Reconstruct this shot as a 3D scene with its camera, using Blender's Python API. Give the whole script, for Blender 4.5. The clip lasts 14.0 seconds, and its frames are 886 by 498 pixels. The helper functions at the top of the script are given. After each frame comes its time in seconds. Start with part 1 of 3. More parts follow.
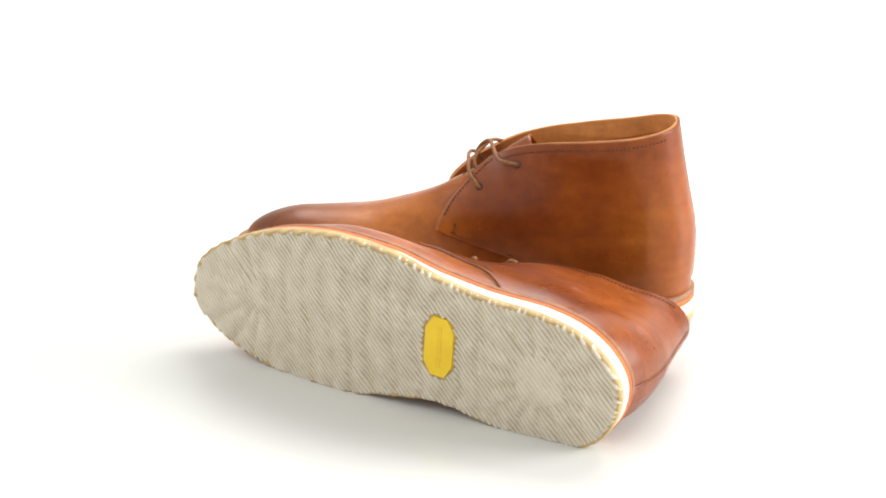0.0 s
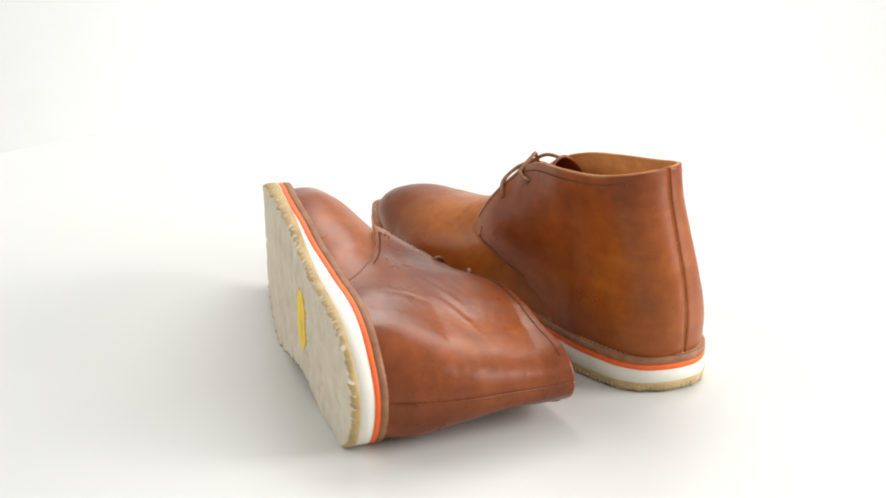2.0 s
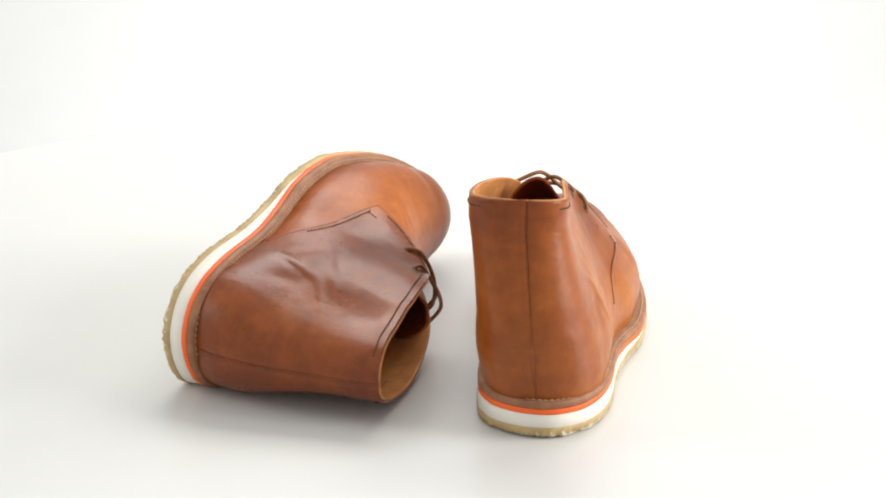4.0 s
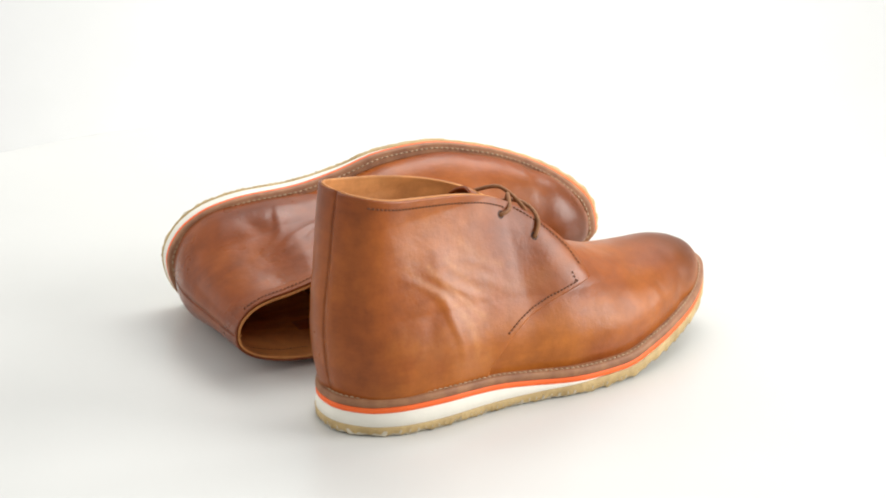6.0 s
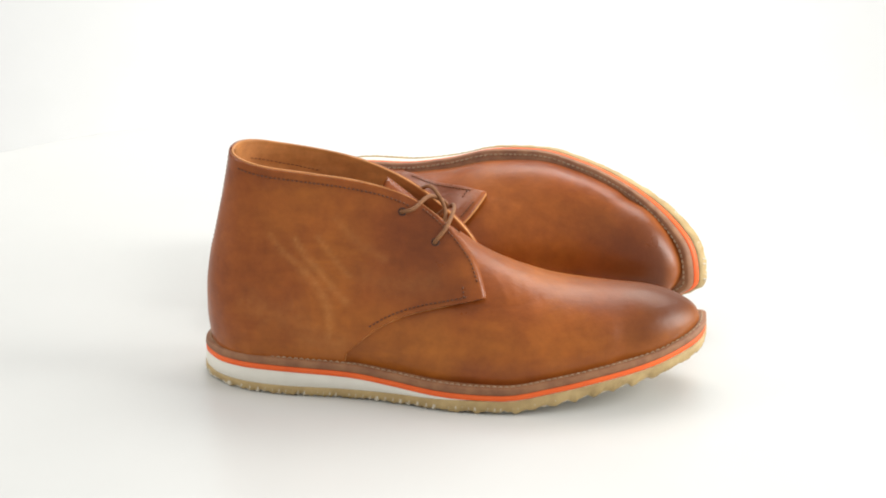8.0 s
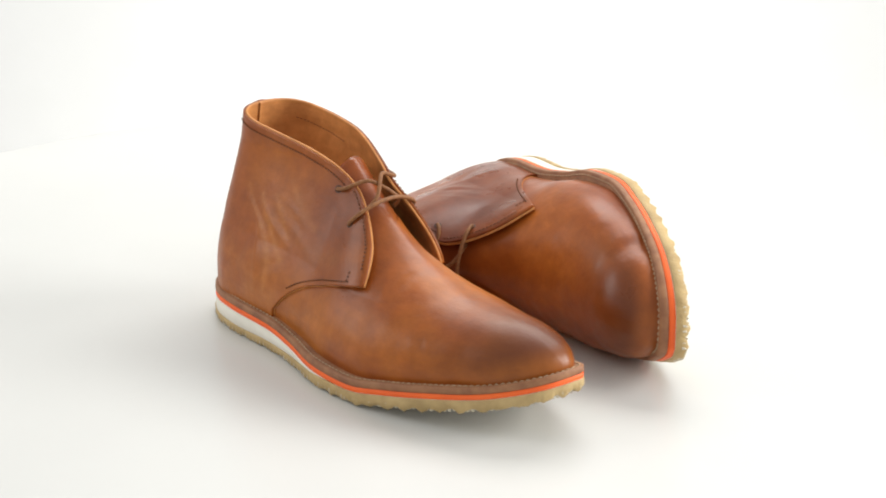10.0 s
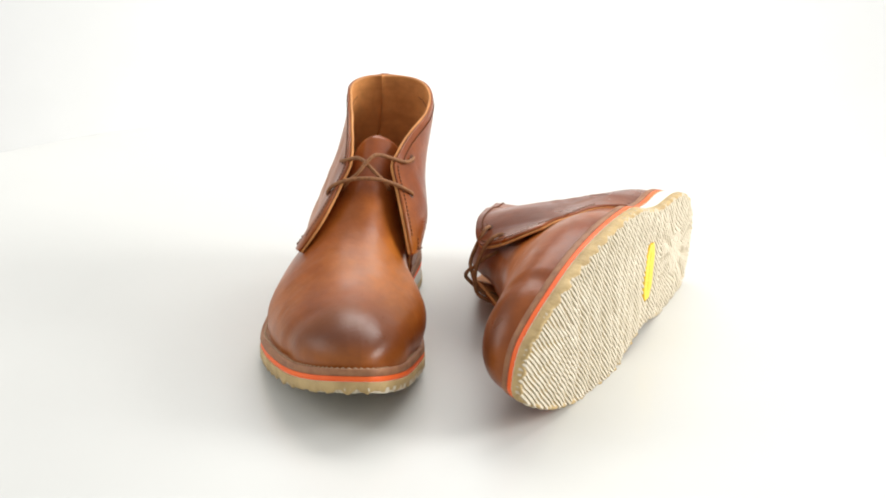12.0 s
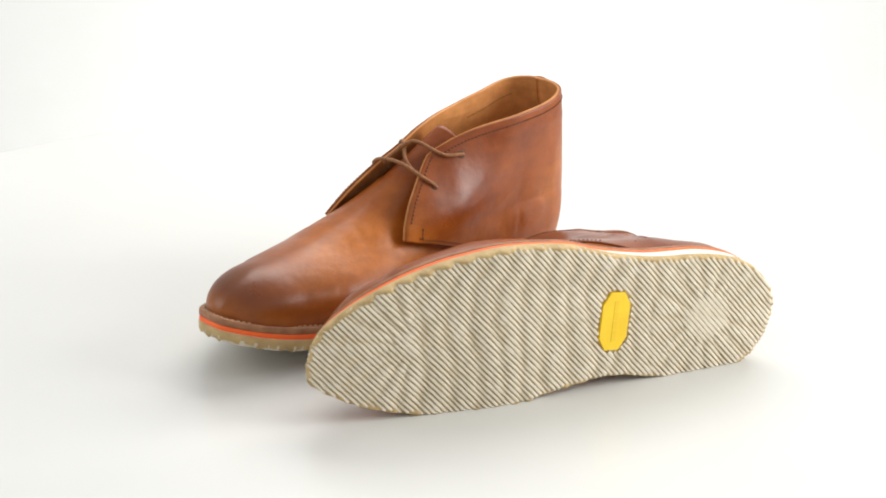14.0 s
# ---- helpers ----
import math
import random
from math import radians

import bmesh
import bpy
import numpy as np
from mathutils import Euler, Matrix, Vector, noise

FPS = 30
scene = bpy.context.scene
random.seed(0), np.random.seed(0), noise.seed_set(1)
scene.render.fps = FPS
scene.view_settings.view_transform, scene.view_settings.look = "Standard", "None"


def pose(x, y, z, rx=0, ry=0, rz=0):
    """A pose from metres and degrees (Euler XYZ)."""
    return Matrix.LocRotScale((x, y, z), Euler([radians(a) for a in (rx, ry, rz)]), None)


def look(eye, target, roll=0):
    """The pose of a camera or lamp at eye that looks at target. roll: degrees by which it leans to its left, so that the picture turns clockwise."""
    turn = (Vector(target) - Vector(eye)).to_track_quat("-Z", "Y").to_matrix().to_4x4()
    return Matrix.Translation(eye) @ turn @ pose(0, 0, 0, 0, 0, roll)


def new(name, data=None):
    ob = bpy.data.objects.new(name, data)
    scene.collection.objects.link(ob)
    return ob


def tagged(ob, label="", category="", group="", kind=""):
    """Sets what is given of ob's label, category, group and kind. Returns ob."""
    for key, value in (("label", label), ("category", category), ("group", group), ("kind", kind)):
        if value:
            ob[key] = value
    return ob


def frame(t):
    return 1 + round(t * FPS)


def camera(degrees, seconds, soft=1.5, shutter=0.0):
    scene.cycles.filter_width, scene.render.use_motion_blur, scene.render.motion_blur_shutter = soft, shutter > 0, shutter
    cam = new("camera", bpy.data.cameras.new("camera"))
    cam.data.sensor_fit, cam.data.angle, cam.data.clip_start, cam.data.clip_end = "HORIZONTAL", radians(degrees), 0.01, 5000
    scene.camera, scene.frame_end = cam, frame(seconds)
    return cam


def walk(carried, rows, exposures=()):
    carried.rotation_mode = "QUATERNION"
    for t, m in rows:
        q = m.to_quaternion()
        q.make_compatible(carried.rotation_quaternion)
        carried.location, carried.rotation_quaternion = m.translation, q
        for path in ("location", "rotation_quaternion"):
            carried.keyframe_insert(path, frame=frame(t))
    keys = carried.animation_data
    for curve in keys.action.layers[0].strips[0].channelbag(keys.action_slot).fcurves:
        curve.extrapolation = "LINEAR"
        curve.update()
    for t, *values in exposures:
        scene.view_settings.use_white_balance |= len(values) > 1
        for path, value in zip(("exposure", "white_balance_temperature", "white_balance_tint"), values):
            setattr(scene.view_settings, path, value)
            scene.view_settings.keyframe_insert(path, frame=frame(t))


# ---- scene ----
# A pair of chukka boots on a white turntable in a white photo studio; the table turns clockwise.
CAM_EYE = (0.0000, -1.1858, 0.47971)
cam = camera(24.70, 14.0, soft=1.9, shutter=0.4)
CAM_POSE = look(CAM_EYE, (-0.00782, -0.06881, 0.08270), 0.673)
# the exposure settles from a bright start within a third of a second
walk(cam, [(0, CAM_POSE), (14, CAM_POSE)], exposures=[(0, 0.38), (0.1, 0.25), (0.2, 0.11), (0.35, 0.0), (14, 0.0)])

TURN_RATE = -21.797  # degrees a second

# ---- world and lamps ----
world = bpy.data.worlds.new("studio")
scene.world = world
world.use_nodes = True
world.node_tree.nodes["Background"].inputs[0].default_value = (1.0, 0.995, 0.985, 1)
world.node_tree.nodes["Background"].inputs[1].default_value = 0.69


def softbox(name, eye, target, sx, sy, watts, colour=(1, 0.985, 0.96)):
    lamp = bpy.data.lights.new(name, "AREA")
    lamp.shape, lamp.size, lamp.size_y = "RECTANGLE", sx, sy
    lamp.energy, lamp.color = watts, colour
    ob = new(name, lamp)
    ob.matrix_world = look(eye, target)
    return ob


softbox("softbox_top", (0.25, 0.82, 1.15), (0.1, 0.3, 0), 1.4, 0.6, 17)
softbox("softbox_left", (-1.6, 0.05, 0.9), (0, 0.05, 0.1), 0.7, 1.0, 7.5)
softbox("softbox_right", (1.45, -0.08, 0.58), (0, 0, 0.1), 0.8, 0.9, 26.5)
softbox("backdrop_lamp", (-0.04, 1.22, 0.36), (-0.04, 1.62, -0.2), 0.3, 0.2, 3.0)


# ---- materials ----
def material(name, rough=0.5, metal=0.0):
    m = bpy.data.materials.new(name)
    m.use_nodes = True
    nt = m.node_tree
    b = nt.nodes["Principled BSDF"]
    b.inputs["Roughness"].default_value = rough
    b.inputs["Metallic"].default_value = metal
    return m, nt, b


def noise_node(nt, scale, detail=4.0, rough=0.55, stretch=(1, 1, 1)):
    co = nt.nodes.new("ShaderNodeTexCoord")
    mp = nt.nodes.new("ShaderNodeMapping")
    mp.inputs["Scale"].default_value = stretch
    n = nt.nodes.new("ShaderNodeTexNoise")
    n.inputs["Scale"].default_value = scale
    n.inputs["Detail"].default_value = detail
    n.inputs["Roughness"].default_value = rough
    nt.links.new(co.outputs["Object"], mp.inputs[0])
    nt.links.new(mp.outputs[0], n.inputs["Vector"])
    return n.outputs["Fac"]


def ramp(nt, fac, stops):
    r = nt.nodes.new("ShaderNodeValToRGB")
    el = r.color_ramp.elements
    while len(el) < len(stops):
        el.new(0.5)
    for e, (p, c) in zip(el, stops):
        e.position, e.color = p, (*c, 1)
    nt.links.new(fac, r.inputs[0])
    return r.outputs[0]


def mix(nt, fac, a, b, mode="MIX"):
    n = nt.nodes.new("ShaderNodeMix")
    n.data_type, n.blend_type = "RGBA", mode
    for sock, v in ((n.inputs[0], fac), (n.inputs[6], a), (n.inputs[7], b)):
        if isinstance(v, (int, float)):
            sock.default_value = v
        elif isinstance(v, tuple):
            sock.default_value = (*v, 1)
        else:
            nt.links.new(v, sock)
    return n.outputs[2]


def bump(nt, b, fac, strength, dist):
    n = nt.nodes.new("ShaderNodeBump")
    n.inputs["Strength"].default_value = strength
    n.inputs["Distance"].default_value = dist
    nt.links.new(fac, n.inputs["Height"])
    old = b.inputs["Normal"]
    if old.is_linked:
        nt.links.new(old.links[0].from_socket, n.inputs["Normal"])
    nt.links.new(n.outputs[0], old)


def plain(name, colour, dark, scale, rough, relief=0.0003, strength=0.3):
    m, nt, b = material(name, rough)
    c = ramp(nt, noise_node(nt, scale), [(0.3, dark), (0.65, colour)])
    nt.links.new(c, b.inputs["Base Color"])
    bump(nt, b, noise_node(nt, scale * 8, 3), strength, relief)
    return m


def leather(name, light, mid, dark, rough=0.34, burnish=True):
    """Waxed leather: broad pull-up patches, fine grain, a darker burnished toe."""
    m, nt, b = material(name, rough)
    big = ramp(nt, noise_node(nt, 11, 4, 0.5), [(0.33, dark), (0.50, mid), (0.66, light)])
    fine = ramp(nt, noise_node(nt, 110, 6, 0.65), [(0.3, (0.72, 0.69, 0.66)), (0.7, (1.12, 1.12, 1.12))])
    c = mix(nt, 0.75, big, fine, "MULTIPLY")
    streak = ramp(nt, noise_node(nt, 30, 5, 0.6, (0.5, 0.5, 2.2)), [(0.42, (1, 1, 1)), (0.58, (0.78, 0.72, 0.7)), (0.68, (1, 1, 1))])
    c = mix(nt, 0.6, c, streak, "MULTIPLY")
    if burnish:
        co = nt.nodes.new("ShaderNodeTexCoord")
        sep = nt.nodes.new("ShaderNodeSeparateXYZ")
        nt.links.new(co.outputs["Object"], sep.inputs[0])
        rag = nt.nodes.new("ShaderNodeMath")
        rag.operation = "MULTIPLY_ADD"
        rag.inputs[1].default_value = 0.03
        nt.links.new(noise_node(nt, 22, 3), rag.inputs[0])
        nt.links.new(sep.outputs[0], rag.inputs[2])
        reach = nt.nodes.new("ShaderNodeMapRange")
        reach.interpolation_type = "SMOOTHSTEP"
        reach.inputs[1].default_value, reach.inputs[2].default_value = 0.225, 0.300
        nt.links.new(rag.outputs[0], reach.inputs[0])
        reach.inputs[4].default_value = 0.95
        # the wax is rubbed over the crown of the toe and fades towards the welt
        lean = nt.nodes.new("ShaderNodeMath")
        lean.operation = "MULTIPLY_ADD"
        lean.inputs[1].default_value = -0.25
        nt.links.new(rag.outputs[0], lean.inputs[0])
        nt.links.new(sep.outputs[2], lean.inputs[2])
        crown = nt.nodes.new("ShaderNodeMapRange")
        crown.interpolation_type = "SMOOTHSTEP"
        crown.inputs[1].default_value, crown.inputs[2].default_value = -0.038, -0.022
        crown.inputs[3].default_value = 0.3
        nt.links.new(lean.outputs[0], crown.inputs[0])
        toe = nt.nodes.new("ShaderNodeMath")
        toe.operation = "MULTIPLY"
        nt.links.new(reach.outputs[0], toe.inputs[0])
        nt.links.new(crown.outputs[0], toe.inputs[1])
        c = mix(nt, toe.outputs[0], c, (0.105, 0.027, 0.008))
        # dark wax rubbed in round the lace holes
        far = nt.nodes.new("ShaderNodeVectorMath")
        far.operation = "DISTANCE"
        flat = nt.nodes.new("ShaderNodeCombineXYZ")
        nt.links.new(rag.outputs[0], flat.inputs[0])
        nt.links.new(sep.outputs[2], flat.inputs[2])
        nt.links.new(flat.outputs[0], far.inputs[0])
        far.inputs[1].default_value = (0.150, 0, 0.088)
        near = nt.nodes.new("ShaderNodeMapRange")
        near.interpolation_type = "SMOOTHSTEP"
        near.inputs[1].default_value, near.inputs[2].default_value = 0.055, 0.01
        near.inputs[3].default_value, near.inputs[4].default_value = 0.0, 0.25
        nt.links.new(far.outputs["Value"], near.inputs[0])
        c = mix(nt, near.outputs[0], c, (0.13, 0.034, 0.011))
    worn = nt.nodes.new("ShaderNodeAttribute")
    worn.attribute_name = "worn"
    ragged = nt.nodes.new("ShaderNodeMath")
    ragged.operation = "MULTIPLY"
    nt.links.new(worn.outputs["Fac"], ragged.inputs[0])
    nt.links.new(ramp(nt, noise_node(nt, 190, 5, 0.7), [(0.28, (0.15, 0.15, 0.15)), (0.68, (1, 1, 1))]), ragged.inputs[1])
    c = mix(nt, ragged.outputs[0], c, (0.60, 0.25, 0.07))
    nt.links.new(c, b.inputs["Base Color"])
    nt.links.new(ramp(nt, noise_node(nt, 35, 4), [(0.3, (rough - 0.07,) * 3), (0.7, (rough + 0.10,) * 3)]), b.inputs["Roughness"])
    b.inputs["Specular IOR Level"].default_value = 0.32
    bump(nt, b, noise_node(nt, 900, 4), 0.10, 0.0004)
    bump(nt, b, noise_node(nt, 75, 5, 0.62), 0.22, 0.0018)
    return m


LEATHER = leather("tan_leather", (0.41, 0.124, 0.016), (0.315, 0.080, 0.011), (0.21, 0.045, 0.007))
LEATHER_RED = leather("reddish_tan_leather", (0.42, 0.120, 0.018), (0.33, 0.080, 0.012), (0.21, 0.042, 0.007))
# a darker, slightly glossier copy, used only for the lying boot's quarters
LEATHER_DARK = leather("dark_tan_leather", (0.35, 0.094, 0.016), (0.25, 0.060, 0.012), (0.155, 0.034, 0.009), 0.30)
LINING = leather("natural_lining_leather", (0.70, 0.33, 0.11), (0.64, 0.285, 0.09), (0.56, 0.235, 0.07), 0.6, False)
WELT = plain("brown_leather_edge", (0.33, 0.15, 0.066), (0.21, 0.082, 0.035), 120, 0.6)
ORANGE = plain("orange_rubber", (0.90, 0.14, 0.015), (0.82, 0.11, 0.012), 60, 0.55)
WHITE = plain("white_foam", (0.80, 0.77, 0.68), (0.74, 0.71, 0.62), 60, 0.65)
CREPE = plain("tan_crepe_rubber", (0.52, 0.37, 0.165), (0.36, 0.245, 0.10), 80, 0.6, 0.0008, 0.6)
TREAD = plain("pale_crepe_rubber", (0.65, 0.585, 0.465), (0.56, 0.495, 0.375), 70, 0.75, 0.0008, 0.5)
YELLOW = plain("yellow_rubber", (0.85, 0.58, 0.02), (0.78, 0.50, 0.015), 60, 0.45)
YELLOW_DEEP = plain("deep_yellow_rubber", (0.80, 0.53, 0.016), (0.74, 0.47, 0.014), 60, 0.45)
DARK = plain("dark_punched_leather", (0.075, 0.028, 0.012), (0.05, 0.018, 0.008), 60, 0.6)
LACE = plain("dark_brown_waxed_lace", (0.28, 0.115, 0.036), (0.17, 0.066, 0.020), 400, 0.7)
THREAD = plain("pale_thread", (0.55, 0.40, 0.26), (0.40, 0.28, 0.17), 300, 0.7)
THREAD_BROWN = plain("brown_thread", (0.16, 0.055, 0.018), (0.12, 0.040, 0.014), 300, 0.7)
TABLE = plain("white_acrylic", (0.65, 0.655, 0.632), (0.63, 0.635, 0.612), 6, 0.28, 0.00005, 0.05)
PAPER = plain("white_paper", (0.62, 0.625, 0.615), (0.60, 0.605, 0.595), 5, 0.9, 0.0002, 0.1)


# ---- mesh helpers ----
def part(name, bm, mat, parent=None, label="", smooth=True):
    me = bpy.data.meshes.new(name)
    bmesh.ops.recalc_face_normals(bm, faces=bm.faces)
    bm.to_mesh(me)
    bm.free()
    me.materials.append(mat)
    if smooth:
        me.polygons.foreach_set("use_smooth", [True] * len(me.polygons))
    ob = new(name, me)
    ob.parent = parent
    if label:
        ob["label"] = label
    return ob


def grid_mesh(P, closed=False):
    """A bmesh from an array of rows x columns x 3; closed: the columns wrap round."""
    bm = bmesh.new()
    n, m = P.shape[:2]
    vs = [[bm.verts.new(P[i, j]) for j in range(m)] for i in range(n)]
    for i in range(n - 1):
        for j in range(m if closed else m - 1):
            q = [vs[i][j], vs[i][(j + 1) % m], vs[i + 1][(j + 1) % m], vs[i + 1][j]]
            bm.faces.new(q)
    return bm, vs


def spline(xs, ys):
    """A smooth (monotone cubic) curve through the points."""
    xs, ys = np.array(xs, float), np.array(ys, float)
    h = np.diff(xs)
    d = np.diff(ys) / h
    m = np.zeros(len(xs))
    for i in range(1, len(xs) - 1):
        if d[i - 1] * d[i] > 0:
            w1, w2 = 2 * h[i] + h[i - 1], h[i] + 2 * h[i - 1]
            m[i] = (w1 + w2) / (w1 / d[i - 1] + w2 / d[i])
    m[0], m[-1] = d[0], d[-1]

    def f(x):
        x = np.clip(np.asarray(x, float), xs[0], xs[-1])
        i = np.clip(np.searchsorted(xs, x) - 1, 0, len(h) - 1)
        t = (x - xs[i]) / h[i]
        return (ys[i] * (1 + 2 * t) * (1 - t) ** 2 + h[i] * m[i] * t * (1 - t) ** 2
                + ys[i + 1] * t * t * (3 - 2 * t) - h[i] * m[i + 1] * t * t * (1 - t))
    return f


def tube_mesh(points, r, sides=8, flat=1.0):
    P = [Vector(p) for p in points]
    rows = []
    up = Vector((0.3, 0.5, 1)).normalized()
    for i, p in enumerate(P):
        d = (P[min(i + 1, len(P) - 1)] - P[max(i - 1, 0)]).normalized()
        a = d.cross(up).normalized()
        b = a.cross(d)
        rows.append([p + a * (r * math.cos(k * 2 * math.pi / sides)) + b * (r * flat * math.sin(k * 2 * math.pi / sides)) for k in range(sides)])
    bm, vs = grid_mesh(np.array([[tuple(q) for q in row] for row in rows]), True)
    bm.faces.new(vs[0][::-1])
    bm.faces.new(vs[-1])
    return bm


def smooth_line(points, n=10):
    """Catmull-Rom through the points."""
    P = [np.array(p, float) for p in points]
    P = [2 * P[0] - P[1]] + P + [2 * P[-1] - P[-2]]
    out = []
    for i in range(1, len(P) - 2):
        for k in range(n):
            t = k / n
            a, b, c, d = P[i - 1:i + 3]
            out.append(0.5 * (2 * b + (c - a) * t + (2 * a - 5 * b + 4 * c - d) * t * t + (3 * b - a - 3 * c + d) * t ** 3))
    out.append(P[-2])
    return out


# ---- the boot's form, in units of 1.06 mm: x from the heel's back to the toe, y to the inner side, z up ----
UNIT = 0.00106
LENGTH = 280.6
STATIONS = np.linspace(0, np.pi, 15)
lat_a = spline(STATIONS, [0, -12, -24, -32.7, -37.1, -38.8, -44.4, -53.2, -55.6, -51.3, -43.5, -33.2, -21.5, -9, 9.8])
med_a = spline(STATIONS, [0, 16, 29.5, 36.5, 37.8, 33.5, 29, 32.8, 39, 40, 36.2, 30.5, 23, 16.5, 9.8])


def angle_of(x):
    return np.arccos(np.clip(1 - 2 * np.asarray(x, float) / LENGTH, -1, 1))


def lat_w(x): return lat_a(angle_of(x))
def med_w(x): return med_a(angle_of(x))


def outline(n=120, inset=0.0):
    """The sole's plan as n points, from the heel's back along the outer side and back along the inner one."""
    a = np.linspace(0, 2 * np.pi, n, endpoint=False)
    x = LENGTH / 2 * (1 - np.cos(a))
    y = np.where(a <= np.pi, lat_a(np.minimum(a, np.pi)), med_a(np.minimum(2 * np.pi - a, np.pi)))
    P = np.stack([x, y], 1)
    if inset:
        t = np.roll(P, -1, 0) - np.roll(P, 1, 0)
        nrm = np.stack([-t[:, 1], t[:, 0]], 1)
        nrm /= np.linalg.norm(nrm, axis=1)[:, None]
        P = P + nrm * inset
    return P


spring = spline([0, 0.05, 0.12, 0.6, 0.7, 0.8, 0.88, 0.94, 1.0], [0.9, 0, 0, 0.6, 4.6, 9.6, 14.0, 18.9, 25.0])
orange_mid = spline([0, 0.15, 0.3, 0.45, 0.56, 0.75, 1.0], [14.6, 15.7, 14.3, 10.2, 8.9, 9.0, 8.2])
crepe_top = spline([0, 0.3, 0.45, 0.555, 0.75, 1.0], [5.6, 5.8, 6.4, 7.3, 7.4, 6.6])
ORANGE_T, WELT_T = 3.2, 4.2


# what sets the two boots apart: toe spring, the shaft's half widths, the quarters' edges
FORM = {"spring": 1.0, "shaft": {-1: 23.5, 1: 26.0}, "lying": False}


def ground_z(x): return spring(np.asarray(x, float) / LENGTH) * FORM["spring"]
def z_white(x): return ground_z(x) + orange_mid(np.asarray(x, float) / LENGTH) - ORANGE_T / 2
def z_crepe(x): return np.minimum(ground_z(x) + crepe_top(np.asarray(x, float) / LENGTH), z_white(x) - 0.02)
def z_orange(x): return z_white(x) + ORANGE_T
def z_welt(x): return z_orange(x) + WELT_T


# ---- the upper: its two sides at a place in side view ----
BACK = spline([16, 25, 38, 50, 65, 85, 108, 131, 140], [6.5, 4.6, 3.0, 2.8, 4.2, 8.3, 12.8, 16.4, 17.2])
TOE_START, TOE_END = 238.0, 275.8
top_line = spline([90, 100, 113, 125, 132, 145, 161, 181, 200, 222, 238, 290], [123, 116, 107, 98, 93, 83.5, 74, 66, 60.5, 57.8, 56.8, 55.5])


def toe_turn(x):
    """0 behind the toe, 1 at its tip."""
    return np.clip((np.asarray(x, float) - TOE_START) / (TOE_END - TOE_START), 0, 1)


def TOP(x):
    f = z_welt(x) - 1.0
    return f + (top_line(x) - f) * (1 - toe_turn(x) ** 2.1) ** (1 / 2.2)


TOP_QUARTER = spline([40, 60, 80, 100, 113, 125, 134, 144, 152, 161, 181, 200], [700, 330, 190, 141, 124, 110, 104, 96, 88.5, 78, 67, 61])
ridge_y = spline([0, 20, 50, 70, 95, 113, 132, 160, 200, 240, 270, 281], [10.5, 12, 15, 14.5, 11, 8, 5.5, 2, 0, 0.3, 3, 5])
COLLAR = spline([14, 20, 40, 65, 90, 108, 118, 125, 140], [127, 125.8, 121.8, 118.5, 114.6, 109.5, 105, 101, 92])


def folds(x, z, lines):
    d = 0
    for cx, cz, ax, az, length, width, h in lines:
        u = (x - cx) * ax + (z - cz) * az
        v = -(x - cx) * az + (z - cz) * ax
        v = v + 0.02 * u * u / max(length, 1) * 3
        d = d + h * np.exp(-(u / length) ** 2 - (v / width) ** 2)
    return d


# centre, direction, length, width and height of each fold, in side view
ANKLE_FOLDS = [(68, 58, 0.22, -0.97, 16, 1.5, 1.2), (65, 58, 0.22, -0.97, 16, 3.0, -0.8), (61, 75, 0.72, -0.69, 12, 1.1, 0.9), (66, 77, 0.72, -0.69, 11, 1.2, -0.7),
               (76, 76, 0.8, -0.6, 13, 1.3, 0.8), (80, 79, 0.8, -0.6, 12, 1.6, -0.6), (88, 70, 0.86, -0.5, 12, 1.4, 0.6), (54, 60, 0.5, 0.86, 14, 5, -1.1),
               (92, 86, 0.9, -0.43, 14, 1.6, 0.45), (100, 74, 0.9, -0.43, 13, 2.4, 0.5), (48, 84, 0.85, -0.5, 9, 1.3, 0.4), (84, 56, 0.9, 0.4, 12, 3.5, -0.6)]
VAMP_FOLDS = [(164, 74, 0.75, -0.66, 7, 0.9, 0.5), (168, 72, 0.8, -0.6, 7, 1.0, -0.5), (172, 74, 0.9, -0.4, 6, 0.9, 0.4), (176, 71, 0.85, -0.5, 7, 1.0, -0.45),
              (172, 68, 0.35, -0.94, 9, 0.9, 0.45), (176, 66, 0.3, -0.95, 10, 0.9, -0.45), (181, 64, 0.3, -0.95, 8, 1.0, 0.4), (207, 45, 0.45, -0.9, 9, 0.9, 0.5),
              (210, 44, 0.45, -0.9, 9, 1.2, -0.4), (168, 62, 0.6, -0.8, 8, 0.9, 0.4), (188, 58, 0.5, -0.86, 9, 1.1, -0.35)]


# pale scuffs along the creases of the standing boot's outer quarter: points, half width, strength
SCUFFS = [([(54, 84), (60, 76), (66, 70), (75, 60), (83, 53)], 1.1, 0.55), ([(58, 70), (66, 61), (72, 52), (74, 42), (74, 34)], 1.5, 0.5),
          ([(40, 86), (48, 77), (55, 72)], 1.0, 0.4), ([(76, 95), (88, 84), (103, 75)], 1.6, 0.22), ([(66, 86), (76, 74), (84, 66)], 0.9, 0.4),
          ([(30, 50), (42, 44), (56, 46)], 5.0, 0.22), ([(60, 40), (66, 32), (78, 30)], 5.0, 0.25), ([(92, 66), (112, 62), (130, 66)], 4.0, 0.15)]


